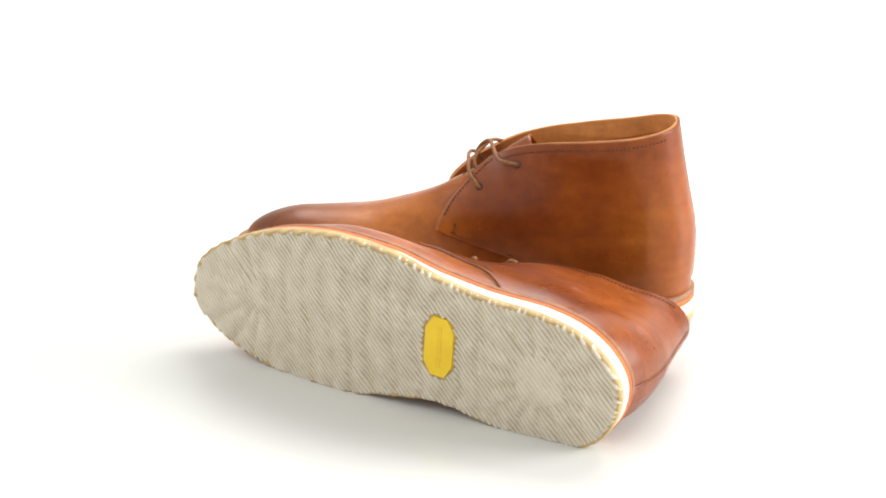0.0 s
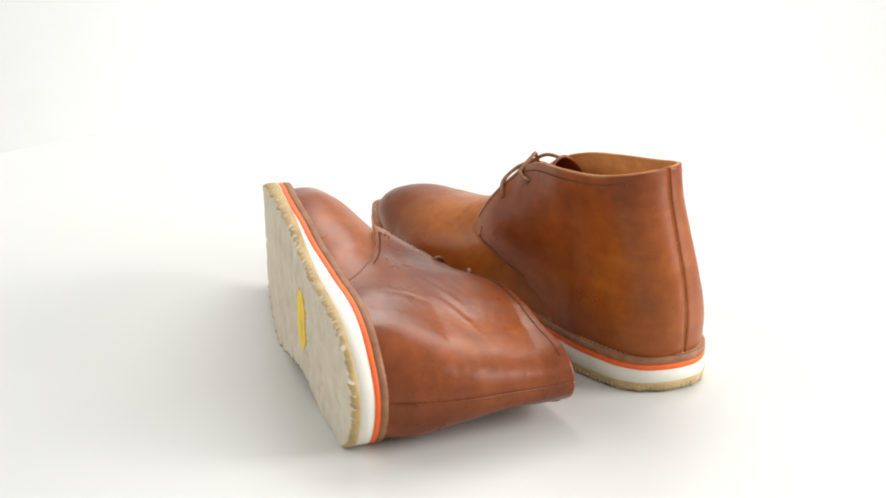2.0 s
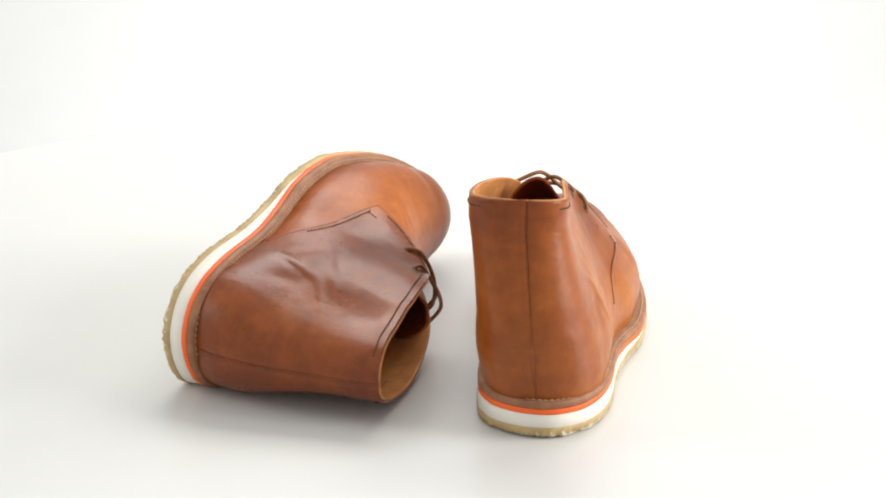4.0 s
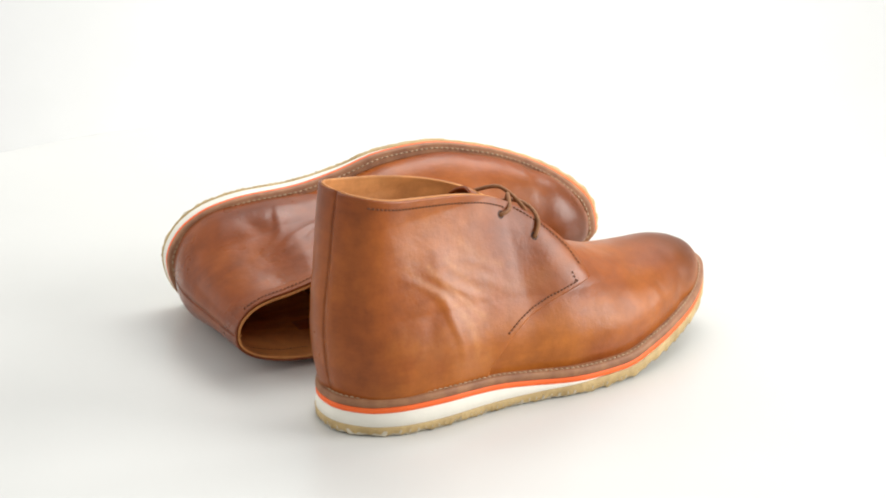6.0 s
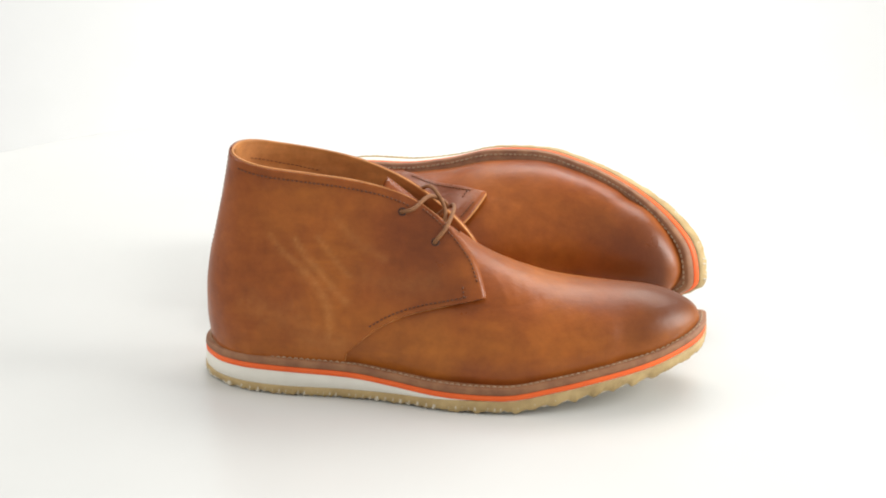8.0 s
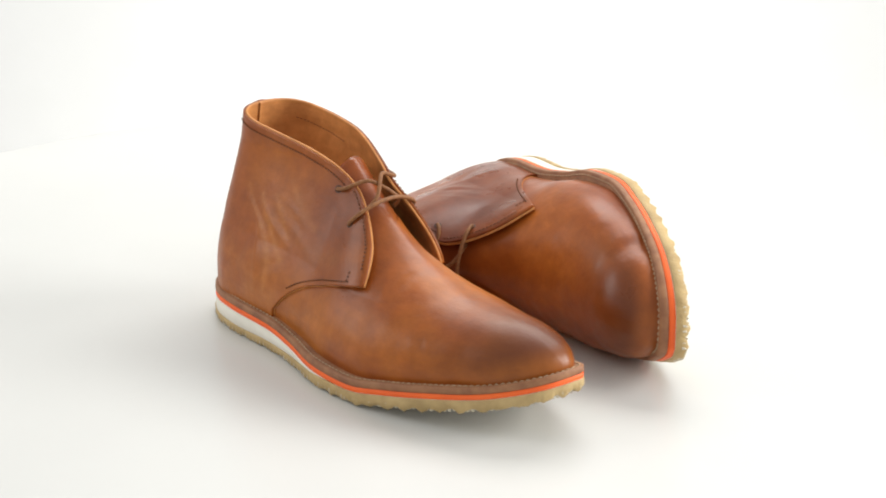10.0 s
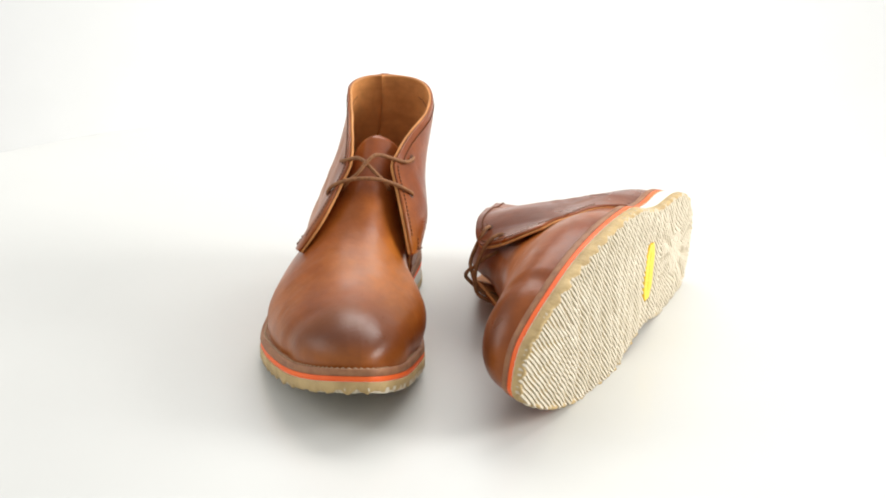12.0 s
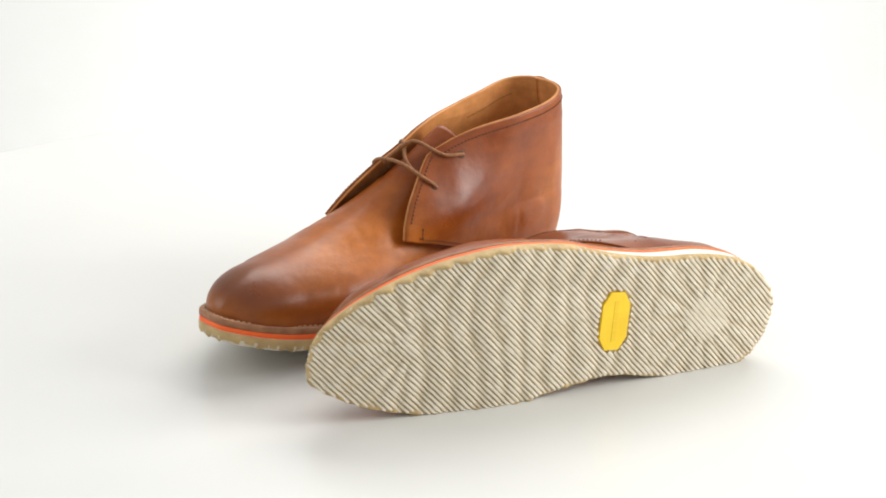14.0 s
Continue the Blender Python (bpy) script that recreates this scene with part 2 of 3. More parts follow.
def scuffs(x, z):
    total = np.zeros_like(x)
    for points, width, strength in SCUFFS:
        line = np.array(smooth_line([(*p, 0) for p in points], 8))
        d = np.min(np.hypot(x[..., None] - line[:, 0], z[..., None] - line[:, 1]), axis=-1)
        total = np.maximum(total, 0.95 * strength * np.exp(-(d / (1.5 * width)) ** 2))
    return total


FOLD_DEPTH = [1.0]


def creases(x, z): return folds(x + 6, z + 6, ANKLE_FOLDS)


def side_y(x, z, side, quarter):
    """The leather's y on a side (-1 outer, 1 inner)."""
    x, z = np.asarray(x, float), np.asarray(z, float)
    f = z_welt(x) - 1.0
    zz = np.clip((z - 20) / 90, 0, 1)
    cy = ridge_y(x) * (zz + (1 - zz) * np.clip((x - 60) / 100, 0, 1)) + 3 * (1 - zz) * np.clip(1 - x / 60, 0, 1)
    xs = np.clip((x - 138) * 1.036 + 138, 0, LENGTH)
    edge = np.where(side < 0, lat_w(xs), med_w(xs))
    base = np.maximum((edge - cy) * side, 0) * (0.865 + 0.035 * np.clip((x - 130) / 60, 0, 1))
    full = np.where(side < 0, np.interp(x, [TOE_START, 261, TOE_END], [33.3, 29.5, 27.5]), np.interp(x, [TOE_START, 261, TOE_END], [30.0, 26.2, 24.0]))
    mixed = np.clip((x - 228) / 16, 0, 1)
    base = base * (1 - mixed) + full * mixed
    up = np.clip((z - f) / 92, 0, 1)
    up = up * up * (3 - 2 * up)
    shaft = FORM["shaft"][side]
    heel_base = np.where(side < 0, 32.5, 31.5)
    base = np.where(x < 60, heel_base + (base - heel_base) * np.clip((x - 30) / 30, 0, 1), base)
    w = base + (shaft - base) * up * np.clip((185 - x) / 70, 0, 1)
    w = w * (1 + 0.06 * np.sin(np.pi * np.clip((z - f) / 40, 0, 1)))
    H = TOP_QUARTER(np.clip(x, 40, 200)) if quarter else top_line(np.clip(x, 90, 290))
    H = H if quarter else np.where(x < 90, 123 + (90 - x) * 0.75, H)
    t = np.clip((z - f) / np.maximum(H - f, 0.5), 0, 1)
    w = w * np.clip(1 - t ** 2.3 - toe_turn(x) ** 2.1, 0, 1) ** (1 / 1.9)
    r = np.clip((46 - x) / np.maximum(46 - BACK(np.clip(z, 16, 140)), 1), 0, 1)
    w = w * (1 - r ** (2.1 + (0.6 if side < 0 else 1.5) * np.clip((z - 30) / 60, 0, 1))) ** (1 / (2.1 if side < 0 else 2.5))
    if FORM["lying"]:
        # the collar is squeezed towards the back; the inner side sags onto the table
        w = w * (1 - 0.34 * up * np.clip((66 - x) / 50, 0, 1))
        if side < 0:
            w = w + 8.5 * np.exp(-((x - 94) / 33) ** 2 - ((z - 96) / 36) ** 2)
        else:
            w = w + 8.0 * np.exp(-((x - 145) / 48) ** 2 - ((z - 56) / 26) ** 2) * np.clip(w / 8, 0, 1)
    elif quarter and side > 0:
        w = w + 11.5 * np.exp(-((x - 120) / 40) ** 2 - ((z - 67) / 27) ** 2)
    elif side > 0:
        w = w + 5.0 * np.exp(-((x - 192) / 34) ** 2 - ((z - 40) / 18) ** 2) * np.clip(w / 10, 0, 1)
    if quarter:
        w = w + FOLD_DEPTH[0] * (1.0 if side < 0 else 0.35) * creases(x, z) * np.clip(r * -4 + 3, 0, 1)
    else:
        w = w + 1.8 * FOLD_DEPTH[0] * folds(x, z, VAMP_FOLDS) * np.clip(w / 12, 0, 1)
    return cy + side * w


def place(x, z, side, quarter=True, out=0.0):
    """Points of the leather, moved outwards by out."""
    x, z = np.asarray(x, float), np.asarray(z, float)
    P = np.stack([x, side_y(x, z, side, quarter), z], -1)
    if out:
        e = 0.4
        dx = (side_y(x + e, z, side, quarter) - side_y(x - e, z, side, quarter)) / (2 * e)
        dz = (side_y(x, z + e, side, quarter) - side_y(x, z - e, side, quarter)) / (2 * e)
        N = np.stack([-dx * side, np.ones_like(x), -dz * side], -1)
        N = np.clip(N, -6, 6)
        N /= np.linalg.norm(N, axis=-1, keepdims=True)
        N[..., 1] *= side
        P = P + N * out
    return P


EYES = {-1: ((112, 99.3), (131, 84.7)), 1: ((107.5, 100), (129.8, 84.7))}
LYING_HEIGHT = 0.0344


def MM(P, mirror):
    """To metres; the left boot is the mirror image, pressed flat where its inner side lies on the table."""
    P = np.array(P, float)
    # the toe ends: the lying boot's layers are set back above the tread
    x = P[..., 0]
    k = np.clip((x - 205) / 75, 0, 1)
    k = k * k * (3 - 2 * k)
    P[..., 0] = x + k * (3.0 if mirror > 0 else 2.5 - 8.5 * np.clip((P[..., 2] - ground_z(x) - 2) / 13, 0, 1))
    P = P * UNIT
    if mirror < 0:
        rest = LYING_HEIGHT - 0.0002 + 0.0213 * P[..., 0] + 0.037 * P[..., 2]
        P[..., 1] = np.minimum(P[..., 1], rest)
    P[..., 1] *= mirror
    return P


def outline_length(P):
    return np.concatenate([[0], np.cumsum(np.hypot(*np.diff(P[:, :2], axis=0).T))])


def slab(lower, upper, inset_low, inset_up, mirror, n=120, bevel=0.6, groove=0.0):
    """A layer of the sole between two heights, closed, with eased edges."""
    rows = []
    if groove:
        P = outline(n, inset_low + 3.0)
        rows.append(np.column_stack([P, lower(P[:, 0]) + groove]))
    for ins, fz, dz in ((inset_low + bevel, lower, 0), (inset_low, lower, bevel), (inset_up, upper, -bevel), (inset_up + bevel, upper, 0)):
        P = outline(n, ins)
        rows.append(np.column_stack([P, fz(P[:, 0]) + dz]))
    if groove:
        # the lugs leave a scalloped, torn lower rim
        wave = np.array([noise.noise((x * 0.16, y * 0.16, 1.0)) + 0.6 * noise.noise((x * 0.42, y * 0.42, 4.0)) for x, y in rows[2][:, :2]])
        teeth = np.abs(np.sin((rows[2][:, 0] * 0.731 + rows[2][:, 1] * 0.682) * np.pi / 2.4))
        front = np.clip((rows[2][:, 0] - 90) / 70, 0, 1)
        lobes = np.sin(outline_length(rows[2]) * 2 * np.pi / 11) * front
        teeth = teeth * (1 - 0.65 * front)
        for k, amount in ((1, 1.0), (2, 1.0)):
            rows[k][:, 2] += amount * (np.clip(0.2 + 1.5 * wave, -0.3, 0.9) + 0.9 * teeth - 0.5 + 0.9 * lobes)
        out = outline(n, -0.8)
        rows[2][:, :2] += (out - outline(n, 0.0)) * np.clip(0.5 + 0.4 * lobes - 0.4 * teeth, 0.05, 0.9)[:, None]
    bm, vs = grid_mesh(MM(np.array(rows), mirror), True)
    h = n // 2
    for v in (vs[0], vs[-1]):
        for j in range(1, h - 1):
            bm.faces.new((v[j], v[j + 1], v[n - j - 1], v[n - j]))
        bm.faces.new((v[0], v[1], v[n - 1]))
        bm.faces.new((v[h - 1], v[h], v[h + 1]))
    return bm


def sheet(outer, inner):
    """A sheet with thickness, from two arrays of rows x columns x 3."""
    bm = bmesh.new()
    n, m = outer.shape[:2]
    o = [[bm.verts.new(outer[i, j]) for j in range(m)] for i in range(n)]
    q = [[bm.verts.new(inner[i, j]) for j in range(m)] for i in range(n)]
    for i in range(n - 1):
        for j in range(m - 1):
            bm.faces.new((o[i][j], o[i][j + 1], o[i + 1][j + 1], o[i + 1][j]))
            bm.faces.new((q[i][j], q[i + 1][j], q[i + 1][j + 1], q[i][j + 1]))
    for i in range(n - 1):
        for j in (0, m - 1):
            bm.faces.new((o[i][j], o[i + 1][j], q[i + 1][j], q[i][j]))
    for j in range(m - 1):
        for i in (0, n - 1):
            bm.faces.new((o[i][j], o[i][j + 1], q[i][j + 1], q[i][j]))
    return bm


# front edge of a quarter in side view: the seam up to the corner, then the facing up to the collar
SEAM = {-1: [(82, 24), (90, 32), (99, 39.5), (110, 45.5), (124, 50.5), (140, 55), (151, 57.5), (159, 59)],
        1: [(84, 24), (95, 33), (108, 42), (124, 48), (138, 52.5), (148, 55), (156, 57)]}
FACING = {-1: [(159, 59), (157, 66), (152.5, 76), (144, 86), (134.5, 94.5), (125, 101)],
          1: [(156, 57), (153.5, 66), (148, 76), (140, 86), (132, 94.5), (125, 101)]}


# the lying boot's outer quarter is cut a little shorter
SEAM_SHORT = {-1: [(82, 24), (90, 31.5), (99, 38), (110, 43.5), (124, 48), (137, 51.5), (146, 53.7), (152, 55)], 1: SEAM[1]}
FACING_SHORT = {-1: [(152, 55), (151, 63), (147.5, 74), (141, 85), (133, 94.5), (125, 101)], 1: FACING[1]}


def front_edge(side):
    a = np.array(smooth_line([(*p, 0) for p in FORM["seam"][side]], 8))[:, :2]
    b = np.array(smooth_line([(*p, 0) for p in FORM["facing"][side]], 8))[:, :2]
    a[0, 1] = z_welt(a[0, 0]) - 1.5
    def even(c, n):
        d = np.concatenate([[0], np.cumsum(np.hypot(*np.diff(c, axis=0).T))])
        t = np.linspace(0, d[-1], n)
        return np.column_stack([np.interp(t, d, c[:, 0]), np.interp(t, d, c[:, 1])])
    return np.concatenate([even(a, 42), even(b, 46)[1:]])


def quarter_grid(side, front_cut=0.0):
    """x and z of a quarter, rows from the welt to the collar, columns from the back seam to the front edge."""
    E = front_edge(side)
    n = len(E)
    s = 1 - np.cos(np.linspace(0, np.pi / 2, 96))
    X, Z = [], []
    for i, (xf, zf) in enumerate(E):
        v = i / (n - 1)
        zb = 18 + (127.2 - 18) * v ** 0.92
        xb = float(BACK(zb)) + 0.02
        xf = xf - front_cut
        x = xb + (xf - xb) * s
        low = z_welt(x) - 1.5
        low = low - (low[0] + (low[-1] - low[0]) * s)
        high = COLLAR(x)
        high = high - (high[0] + (high[-1] - high[0]) * s)
        lift = 9 * np.sin(np.pi * s) * math.sin(math.pi * v) * (1 - v)
        z = zb + (zf - zb) * s + low * (1 - v) ** 3 + high * v ** 2 + lift
        X.append(x)
        Z.append(np.maximum(z, z_welt(x) - 1.5))
    return np.array(X), np.array(Z)


def vamp_rows(k0, k1, n, cols, back_x, out=0.0):
    """Rings over the forefoot, from the welt to the throat; both sides joined over the ridge."""
    path = spline([0, 0.06, 0.14, 0.25, 0.4, 0.55, 0.7, 0.85, 1.0], [275.8, 274.9, 271.5, 261, 227, 188, 152, 122, 96])
    rows = []
    for k in np.linspace(k0, k1, n):
        xf = float(path(k))
        zf = float(TOP(xf))
        s = 1 - np.cos(np.linspace(0, np.pi / 2, cols))
        x = xf - (xf - back_x) * s
        low = z_welt(x) - 1.5
        zb = 17 + 95 * k
        lin = zf + (zb - zf) * s
        w = max(0.0, 1 - k / 0.3) ** 1.5
        z = np.maximum(lin * (1 - w) + (low + (zf - low[0]) * (1 - s) ** 3) * w, low)
        z = np.minimum(z, np.where(x > 90, TOP(np.clip(x, 90, TOE_END)), 500))
        L, R = place(x, z, -1, False, out), place(x, z, 1, False, out)
        m = (L[0] + R[0]) / 2
        L[0] = R[0] = m
        rows.append(np.concatenate([L[::-1], R[1:]]))
    return np.array(rows)


def stitches(curve, normals, length, gap, r, mirror):
    """Short thread pieces along a dense curve, lying on the leather."""
    d = np.concatenate([[0], np.cumsum(np.linalg.norm(np.diff(curve, axis=0), axis=1))])
    bm = bmesh.new()
    at = 0.5
    while at + length < d[-1]:
        pts = [np.array([np.interp(q, d, curve[:, a]) for a in range(3)]) for q in (at, at + length * 0.5, at + length)]
        nn = np.array([np.interp(at, d, normals[:, a]) for a in range(3)])
        t = pts[2] - pts[0]
        t /= max(np.linalg.norm(t), 1e-9)
        b = np.cross(nn, t)
        ring_v = []
        for q, lift in zip(pts, (-0.3 * r, 0.8 * r, -0.3 * r)):
            ring_v.append([bm.verts.new(MM(q + nn * (lift + r * 0.7 * c) + b * r * sn, mirror)) for c, sn in ((1, 0), (0, 1), (-1, 0), (0, -1))])
        for a, c in zip(ring_v, ring_v[1:]):
            for j in range(4):
                bm.faces.new((a[j], a[(j + 1) % 4], c[(j + 1) % 4], c[j]))
        bm.faces.new(ring_v[0][::-1])
        bm.faces.new(ring_v[-1])
        at += length + gap
    return bm


def leather_line(pts, side, mirror, length=1.5, gap=0.9, r=0.42, out=1.85):
    c = np.array(smooth_line([(*p, 0) for p in pts], 10))
    P = place(c[:, 0], c[:, 1], side, True, out)
    N = place(c[:, 0], c[:, 1], side, True, out + 1) - P
    return stitches(P, N, length, gap, r, mirror)


BADGE = [(-9, -10), (-9, 10), (-4.5, 17.5), (4.5, 17.5), (9, 10), (9, -10), (4.5, -17.5), (-4.5, -17.5)]
BADGE_AT = (107.0, -5.0)
BADGE = [(x + y * 0.05, y - x * 0.05) for x, y in BADGE]


def in_badge(x, y, grow=0.5):
    dx, dy = x - BADGE_AT[0], y - BADGE_AT[1]
    dx, dy = abs(dx - dy * 0.05), abs(dy + dx * 0.05)
    return dx < 9 + grow and dy < 17.5 + grow and (dx - 4.5) / 4.5 + (dy - 10) / 7.5 < 1 + grow / 6


def lug_at(x, y):
    """Height of the coarse lugs under the fine ridges: waves across the sole, rays round the heel and the toe."""
    wave = 0.5 + 0.5 * math.sin(x * 0.45 + 1.1 * math.sin(y * 0.08) + 2.6 * noise.noise((x * 0.03, y * 0.05, 9.0)))
    heel, toe = math.hypot(x - 46, y - 1), math.hypot(x - 226, y + 6)
    if x < 82 and heel < 42:
        ray = 0.5 + 0.5 * math.sin(15 * math.atan2(y - 1, x - 46))
        return (ray if heel > 14 else 1.0), max(0.0, min(1.0, (15 - heel) / 4))
    if x > 226:
        return 0.5 + 0.5 * math.sin(17 * math.atan2(y + 6, x - 226)), max(0.0, min(1.0, (10 - toe) / 4))
    return wave, 0.0


def tread(parent, mirror):
    """Slanting rubber ridges under the sole, each its own bar, uneven where the crepe is worn."""
    rnd = random.Random(5)
    d = np.array([-math.cos(radians(47)), math.sin(radians(47))])
    n = np.array([d[1], -d[0]])
    P = outline(240, 0.6)
    a, b = P, np.roll(P, -1, 0)
    proj = P @ n
    pitch = 2.4
    for c in np.arange(proj.min() + 1.6, proj.max() - 1.2, pitch):
        da, db = a @ n - c, b @ n - c
        m = da * db < 0
        q = a[m] + (b[m] - a[m]) * (da[m] / (da[m] - db[m]))[:, None]
        ts = np.sort(q @ d)
        spans = []
        for t0, t1 in zip(ts[::2], ts[1::2]):
            t0, t1 = t0 + rnd.uniform(0.0, 0.4), t1 - rnd.uniform(0.0, 0.4)
            run = []
            stops = np.linspace(t0 + 1.2, t1 - 1.2, max(3, int((t1 - t0) / (1.6 if abs(c - np.dot(n, BADGE_AT)) < 24 else 2.0)) + 2))
            for t in (t0, *stops, t1):
                p = n * c + d * t
                if in_badge(*p):
                    if len(run) > 1:
                        spans.append(run)
                    run = []
                else:
                    run.append((p, t in (t0, t1)))
            if len(run) > 1:
                spans.append(run)
        for run in spans:
            bm = bmesh.new()
            rows = []
            for p, last in run:
                lug, pad = lug_at(p[0], p[1])
                worn = noise.noise((p[0] * 0.05, p[1] * 0.05, 3.0))
                chip = noise.noise((p[0] * 0.22, p[1] * 0.22, 7.0)) + 0.5 * noise.noise((p[0] * 0.6, p[1] * 0.6, 2.0))
                web = noise.noise((p[0] * 0.16 + c * 0.8, p[1] * 0.16, 5.0))
                hw = 0.82 + 0.12 * lug + 0.06 * worn + 0.15 * max(0.0, chip) + 0.9 * min(0.42, max(0.0, web - 0.2)) + 0.2 * pad
                g = float(ground_z(p[0])) + (1 - pad) * (0.65 * (1 - lug) ** 2 + 0.45 * max(0.0, -chip)) + rnd.uniform(0, 0.12) + (1.5 if last else 0)
                top = float(ground_z(p[0])) + 3.6
                row = [(-1.0, top), (-0.98, g + 0.7), (-0.4, g + 0.08), (0.5, g), (0.98, g + 0.15), (1.0, top)]
                off = 0.12 * chip
                rows.append([bm.verts.new(MM(np.array([*(p + n * (hw * e + off)), z]), mirror)) for e, z in row])
            for r0, r1 in zip(rows, rows[1:]):
                for j in range(5):
                    bm.faces.new((r0[j], r0[j + 1], r1[j + 1], r1[j]))
            bm.faces.new(rows[0])
            bm.faces.new(rows[-1][::-1])
            part("tread_ridge", bm, TREAD, parent, smooth=False)


def boot(mirror, name, hide):
    root = new(name)
    root.empty_display_size = 0.05
    FOLD_DEPTH[0] = 0.5
    FORM["spring"] = 1.0 if mirror > 0 else 0.8
    FORM["shaft"] = {-1: 22.7, 1: 27.5} if mirror > 0 else {-1: 25.0, 1: 19.0}
    FORM["lying"] = mirror < 0
    FORM["seam"], FORM["facing"] = (SEAM, FACING) if mirror > 0 else (SEAM_SHORT, FACING_SHORT)
    seam, facing = FORM["seam"], FORM["facing"]
    # sole
    outsole = part("outsole", slab(lambda x: ground_z(x) + 0.6, z_crepe, 0.7, 0.0, mirror, n=840, groove=1.0), CREPE, root, "tan crepe rubber outsole with pale ridged tread")
    bm = bmesh.new()
    top = [bm.verts.new(MM(np.array([BADGE_AT[0] + x, BADGE_AT[1] + y, float(ground_z(107)) + 2.4]), mirror)) for x, y in BADGE]
    low = [bm.verts.new(MM(np.array([BADGE_AT[0] + x * 0.96, BADGE_AT[1] + y * 0.98, float(ground_z(107)) + 0.2]), mirror)) for x, y in BADGE]
    for j in range(8):
        bm.faces.new((top[j], top[(j + 1) % 8], low[(j + 1) % 8], low[j]))
    bm.faces.new(low)
    badge = part("badge", bm, YELLOW, root, "yellow eight-sided rubber badge", smooth=False)
    for y0, y1, x0, x1 in ((-12, -6.5, -1.6, 1.2), (-5.5, -1, -1.6, 1.2), (0, 4.5, -1.6, 1.2), (5.5, 12, -1.6, 1.2)):
        bm = bmesh.new()
        zz = float(ground_z(107))
        v = [[bm.verts.new(MM(np.array([BADGE_AT[0] + x, BADGE_AT[1] + y, zz + h]), mirror)) for x, y in ((x0 + 0.05 * y0, y0), (x1 + 0.05 * y0, y0), (x1 + 0.05 * y1, y1), (x0 + 0.05 * y1, y1))] for h in (0.4, 0.05)]
        for j in range(4):
            bm.faces.new((v[0][j], v[0][(j + 1) % 4], v[1][(j + 1) % 4], v[1][j]))
        bm.faces.new(v[1])
        part("mark", bm, YELLOW_DEEP, badge, smooth=False)
    part("midsole", slab(z_crepe, z_white, 0.5, 0.7, mirror, bevel=0.15), WHITE, root, "white foam wedge midsole")
    part("orange_layer", slab(z_white, z_orange, 0.5, 0.5, mirror, bevel=0.3), ORANGE, root, "bright orange rubber layer")
    welt = part("welt", slab(z_orange, z_welt, 0.3, 0.6, mirror), WELT, root, "brown leather welt")
    P = outline(400, 3.2)
    P = np.concatenate([P, P[:1]])
    C = np.column_stack([P, z_welt(P[:, 0]) + 0.1])
    part("stitching", stitches(C, np.tile([0, 0, 1.0], (len(C), 1)), 2.1, 1.2, 0.45, mirror), THREAD, welt, "pale welt stitching")
    # insole
    part("insole", slab(lambda x: z_welt(x) - 0.5, lambda x: z_welt(x) + 2, 9, 9, mirror), LINING, root)
    # vamp and tongue
    V = vamp_rows(0.0, 0.74, 90, 80, 62.0)
    bm, _ = grid_mesh(MM(V, mirror))
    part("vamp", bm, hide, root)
    T = vamp_rows(0.70, 0.96, 24, 44, 62.0)[:, 17:-17]
    T[..., 2] -= 0.8
    mid = T.shape[1] // 2
    for j in range(T.shape[1]):
        e = abs(j - mid) / mid
        for i in range(len(T)):
            k = i / (len(T) - 1)
            T[i, j] += (T[max(i - 13, 0), j] - T[i, j]) * (1 - math.sqrt(1 - 0.98 * e ** 2.0)) * max(0, (k - 0.35) / 0.65)
    inner = T.copy()
    inner[..., 2] -= 1.6
    inner[..., 0] -= 0.8
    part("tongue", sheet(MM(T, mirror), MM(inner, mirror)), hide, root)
    # quarters and their lining
    for side in (-1, 1):
        X, Z = quarter_grid(side)
        q0, q1 = place(X, Z, side, True, 1.6), place(X, Z, side, True, 0.2)
        for q in (q0, q1):
            q[:, 0, 1] = 3 + 8 * np.clip((Z[:, 0] - 20) / 90, 0, 1)
        quarter = part("quarter", sheet(MM(q0, mirror), MM(q1, mirror)), hide if mirror > 0 else LEATHER_DARK, root)
        if mirror > 0 and side < 0:
            wear = scuffs(X, Z).ravel()
            quarter.data.attributes.new("worn", "FLOAT", "POINT").data.foreach_set("value", np.concatenate([wear, wear]))
        X, Z = quarter_grid(side, -0.4)
        Z = Z + 0.45 * np.linspace(0, 1, len(Z))[:, None]
        l0, l1 = place(X, Z, side, True, 0.15), place(X, Z, side, True, -1.2)
        for q in (l0, l1):
            q[:, 0, 1] = q0[:, 0, 1]
        l1[:, 0, 0] += 1.3
        lining = part("lining", sheet(MM(l0, mirror), MM(l1, mirror)), LINING, root, "natural tan leather lining")
        c = np.array(smooth_line([(x, float(COLLAR(x)) - 11 - 0.05 * (x - 40), 0) for x in (22, 35, 50, 62)], 10))
        Q = place(c[:, 0], c[:, 1], side, True, -1.35)
        part("stitching", stitches(Q, Q - place(c[:, 0], c[:, 1], side, True, -0.35), 1.6, 0.8, 0.22, mirror), THREAD_BROWN, lining)
        # seams
        part("stitching", leather_line([(x - 3.5, z + 1.5) for x, z in seam[side][2:-1]] + [(seam[side][-1][0] - 9, seam[side][-1][1] + 1.2)], side, mirror), THREAD_BROWN, quarter)
        part("stitching", leather_line([(x - 3.0, z) for x, z in facing[side][1:]], side, mirror), THREAD_BROWN, quarter)
        part("stitching", leather_line([(x, float(COLLAR(x)) - 4.0) for x in (22, 40, 60, 80, 98, 110, 117)], side, mirror), THREAD_BROWN, quarter)
        xc, zc = seam[side][-1]
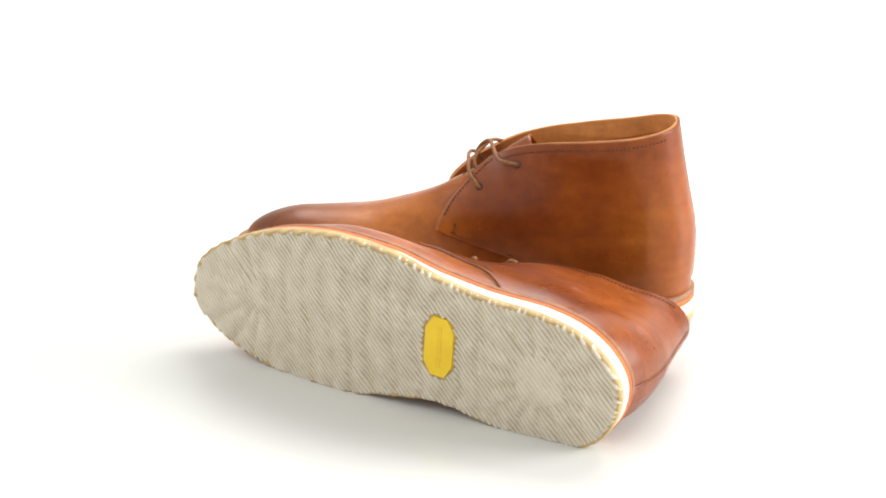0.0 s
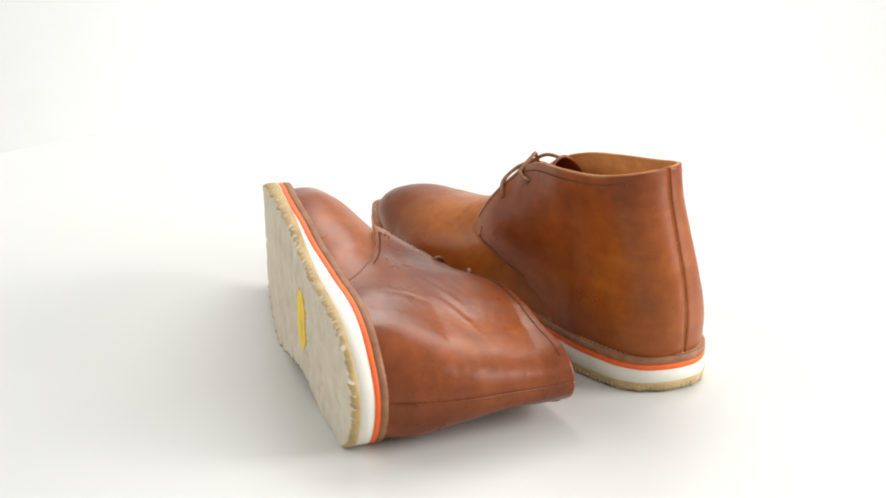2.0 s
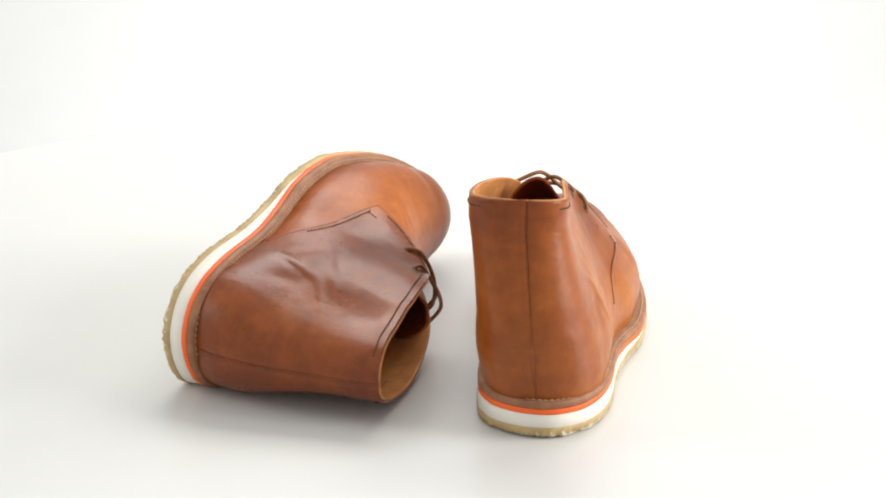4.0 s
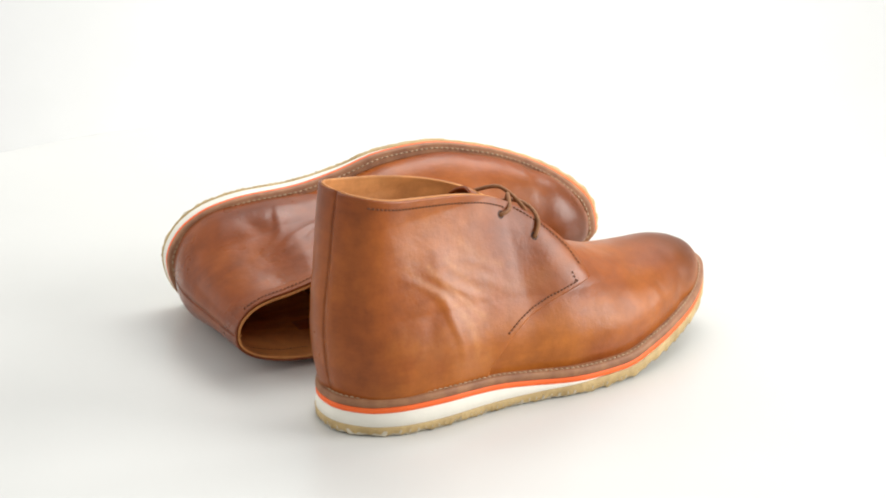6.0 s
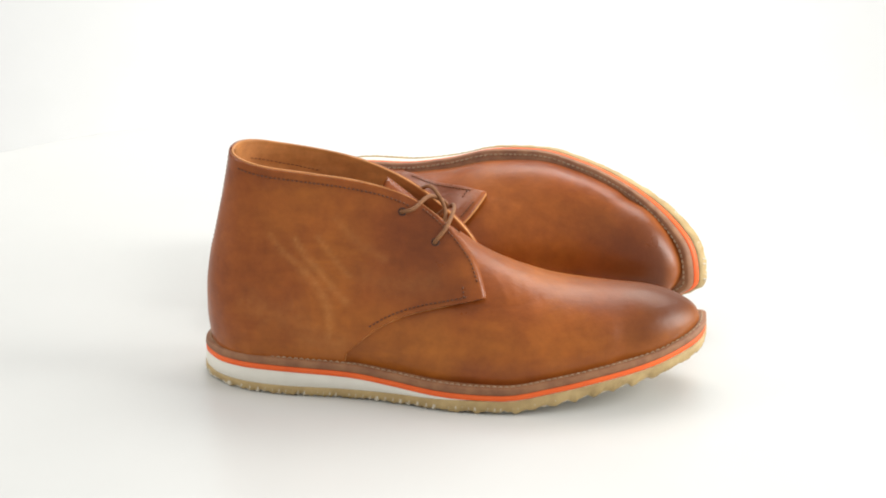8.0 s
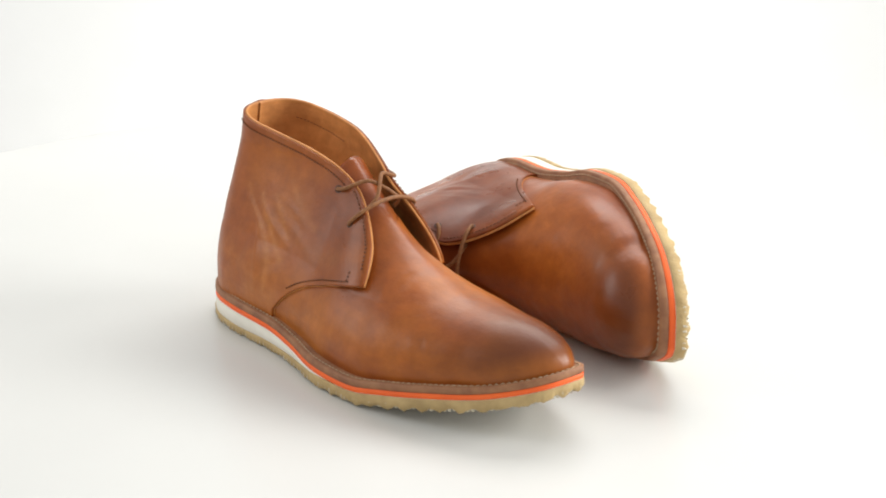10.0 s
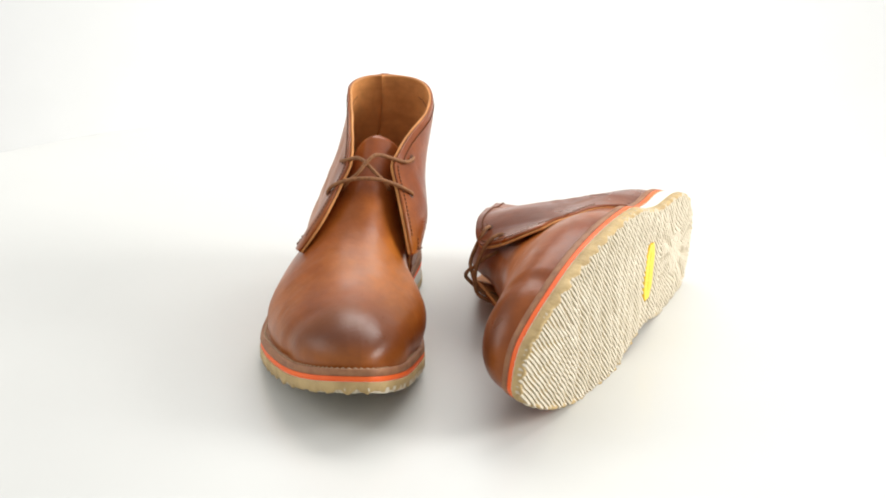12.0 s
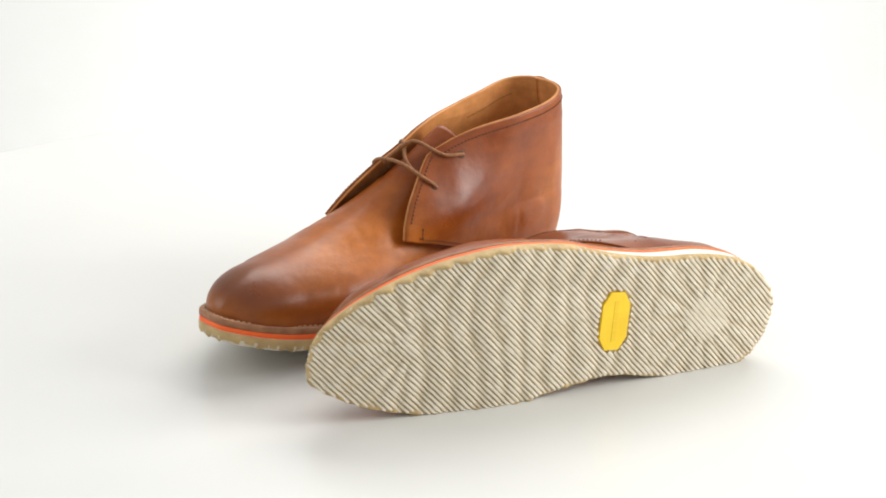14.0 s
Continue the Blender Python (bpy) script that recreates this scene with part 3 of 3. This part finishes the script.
        part("stitching", leather_line([(xc - 11.5, zc - 0.5), (xc - 12, zc + 3), (xc - 12.5, zc + 6.5)], side, mirror), THREAD_BROWN, quarter)
        # lace holes
        for x, z in EYES[side]:
            p = place(x, z, side, True, 1.65)
            nn = place(x, z, side, True, 2.65) - p
            tt = np.cross(nn, [0, 0, 1.0])
            tt /= np.linalg.norm(tt)
            bb = np.cross(nn, tt)
            bm = bmesh.new()
            rows = np.array([[p + nn * h + (tt * math.cos(a) + bb * math.sin(a)) * r for a in np.linspace(0, 2 * np.pi, 16, endpoint=False)]
                             for r, h in ((2.4, -0.05), (2.0, 0.3), (1.5, 0.15), (1.2, -0.6))])
            bm, vs = grid_mesh(MM(rows, mirror), True)
            bm.faces.new(vs[-1])
            part("eyelet", bm, DARK, quarter)
    # back seam
    zs = np.linspace(28, 124, 40)
    xb = BACK(zs)
    for dy in (-1.0, 1.0):
        C = np.column_stack([xb - 1.75, 3 + 8 * np.clip((zs - 20) / 90, 0, 1) + dy, zs])
        if dy > 0:
            part("stitching", stitches(C, np.tile([-1.0, 0, 0], (40, 1)), 1.7, 1.0, 0.2, mirror), THREAD_BROWN, root)
    # laces
    def eye(x, z, side, out): return place(x, z, side, True, out)
    la, lb, ma, mb = ((*EYES[side][k], side) for side in (-1, 1) for k in (0, 1))
    runs = [
        [eye(*lb, -1), eye(*lb, 2.4), eye(135.5, 90, -1, 3.0), (139, -6, 96.5), (140, 5, 98), (139, 15, 96.5), eye(135.5, 90, 1, 3.0), eye(*mb, 2.4), eye(*mb, -1)],
        [eye(*la, -1), eye(*la, 2.4), eye(118, 100.5, -1, 3.0), (126, 0, 106), (131, 6, 103), (135, 11, 99), (135, 16, 94), (129, 18, 88)],
        [eye(*ma, -1), eye(*ma, 2.4), eye(118, 100.5, 1, 3.0), (126, 12, 108), (130.5, 6, 106), (135, 0, 99.5), (135, -6, 94), (129, -9, 88)],
    ]
    for run in runs:
        part("lace", tube_mesh([MM(np.array(q, float), mirror) for q in smooth_line(run, 8)], 0.00125), LACE, root, "dark brown waxed cord lace")
    tread(outsole, mirror)
    return root


right_boot = tagged(boot(1, "boot", LEATHER), "tan leather chukka boot standing upright on the turntable", "boot", "pair of boots")
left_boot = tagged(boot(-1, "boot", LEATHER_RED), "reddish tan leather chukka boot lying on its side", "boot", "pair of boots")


def disc():
    root = new("turntable")
    a = np.linspace(0, 2 * np.pi, 160, endpoint=False)

    def lathe(profile):
        bm, vs = grid_mesh(np.array([np.column_stack([r * np.cos(a), r * np.sin(a), np.full(160, z)]) for r, z in profile]), True)
        bm.faces.new(vs[0][::-1])
        bm.faces.new(vs[-1])
        return bm
    part("platform", lathe(((0.528, -0.012), (0.5325, -0.011), (0.534, -0.0015), (0.533, -0.0004), (0.531, 0.0))), TABLE, root, smooth=False)
    part("edge_band", lathe(((0.528, -0.035), (0.536, -0.034), (0.5365, -0.0125), (0.535, -0.0122))), PAPER, root, smooth=False)
    part("base", lathe(((0.30, -0.298), (0.30, -0.06), (0.33, -0.04), (0.33, -0.0355))), PAPER, root, smooth=False)
    return root


turntable = tagged(disc(), "round white glossy turntable platform with rounded rim", "turntable")


def sweep():
    """White paper: a floor that curves up into a wall behind."""
    prof = [(-3.0, -0.3)] + [(y, -0.3) for y in np.linspace(-2.5, 1.2, 8)]
    prof += [(1.2 + 0.6 * math.sin(a), 0.3 - 0.6 * math.cos(a)) for a in np.linspace(0.1, math.pi / 2, 14)] + [(1.8, 1.2), (1.8, 2.6)]
    rows = np.array([[(x, y, z) for x in np.linspace(-3, 3, 9)] for y, z in prof])
    bm, _ = grid_mesh(rows)
    return tagged(part("backdrop", bm, PAPER), kind="structure", label="seamless white paper studio backdrop", category="backdrop")


sweep()


# ---- motion ----
UPRIGHT = pose(0.15501, 0.04143, 0, 0, 0, 172.52)
LYING = pose(0.08977, -0.17607, LYING_HEIGHT, 0, 0, 151.27) @ pose(0, 0, 0, 0, -1.22, 0) @ pose(0, 0, 0, 87.88, 0, 0)


def motions():
    for thing, rest in ((right_boot, UPRIGHT), (left_boot, LYING), (turntable, Matrix())):
        walk(thing, [(i * 0.25, pose(0, 0, 0, 0, 0, TURN_RATE * i * 0.25) @ rest) for i in range(57)])


motions()
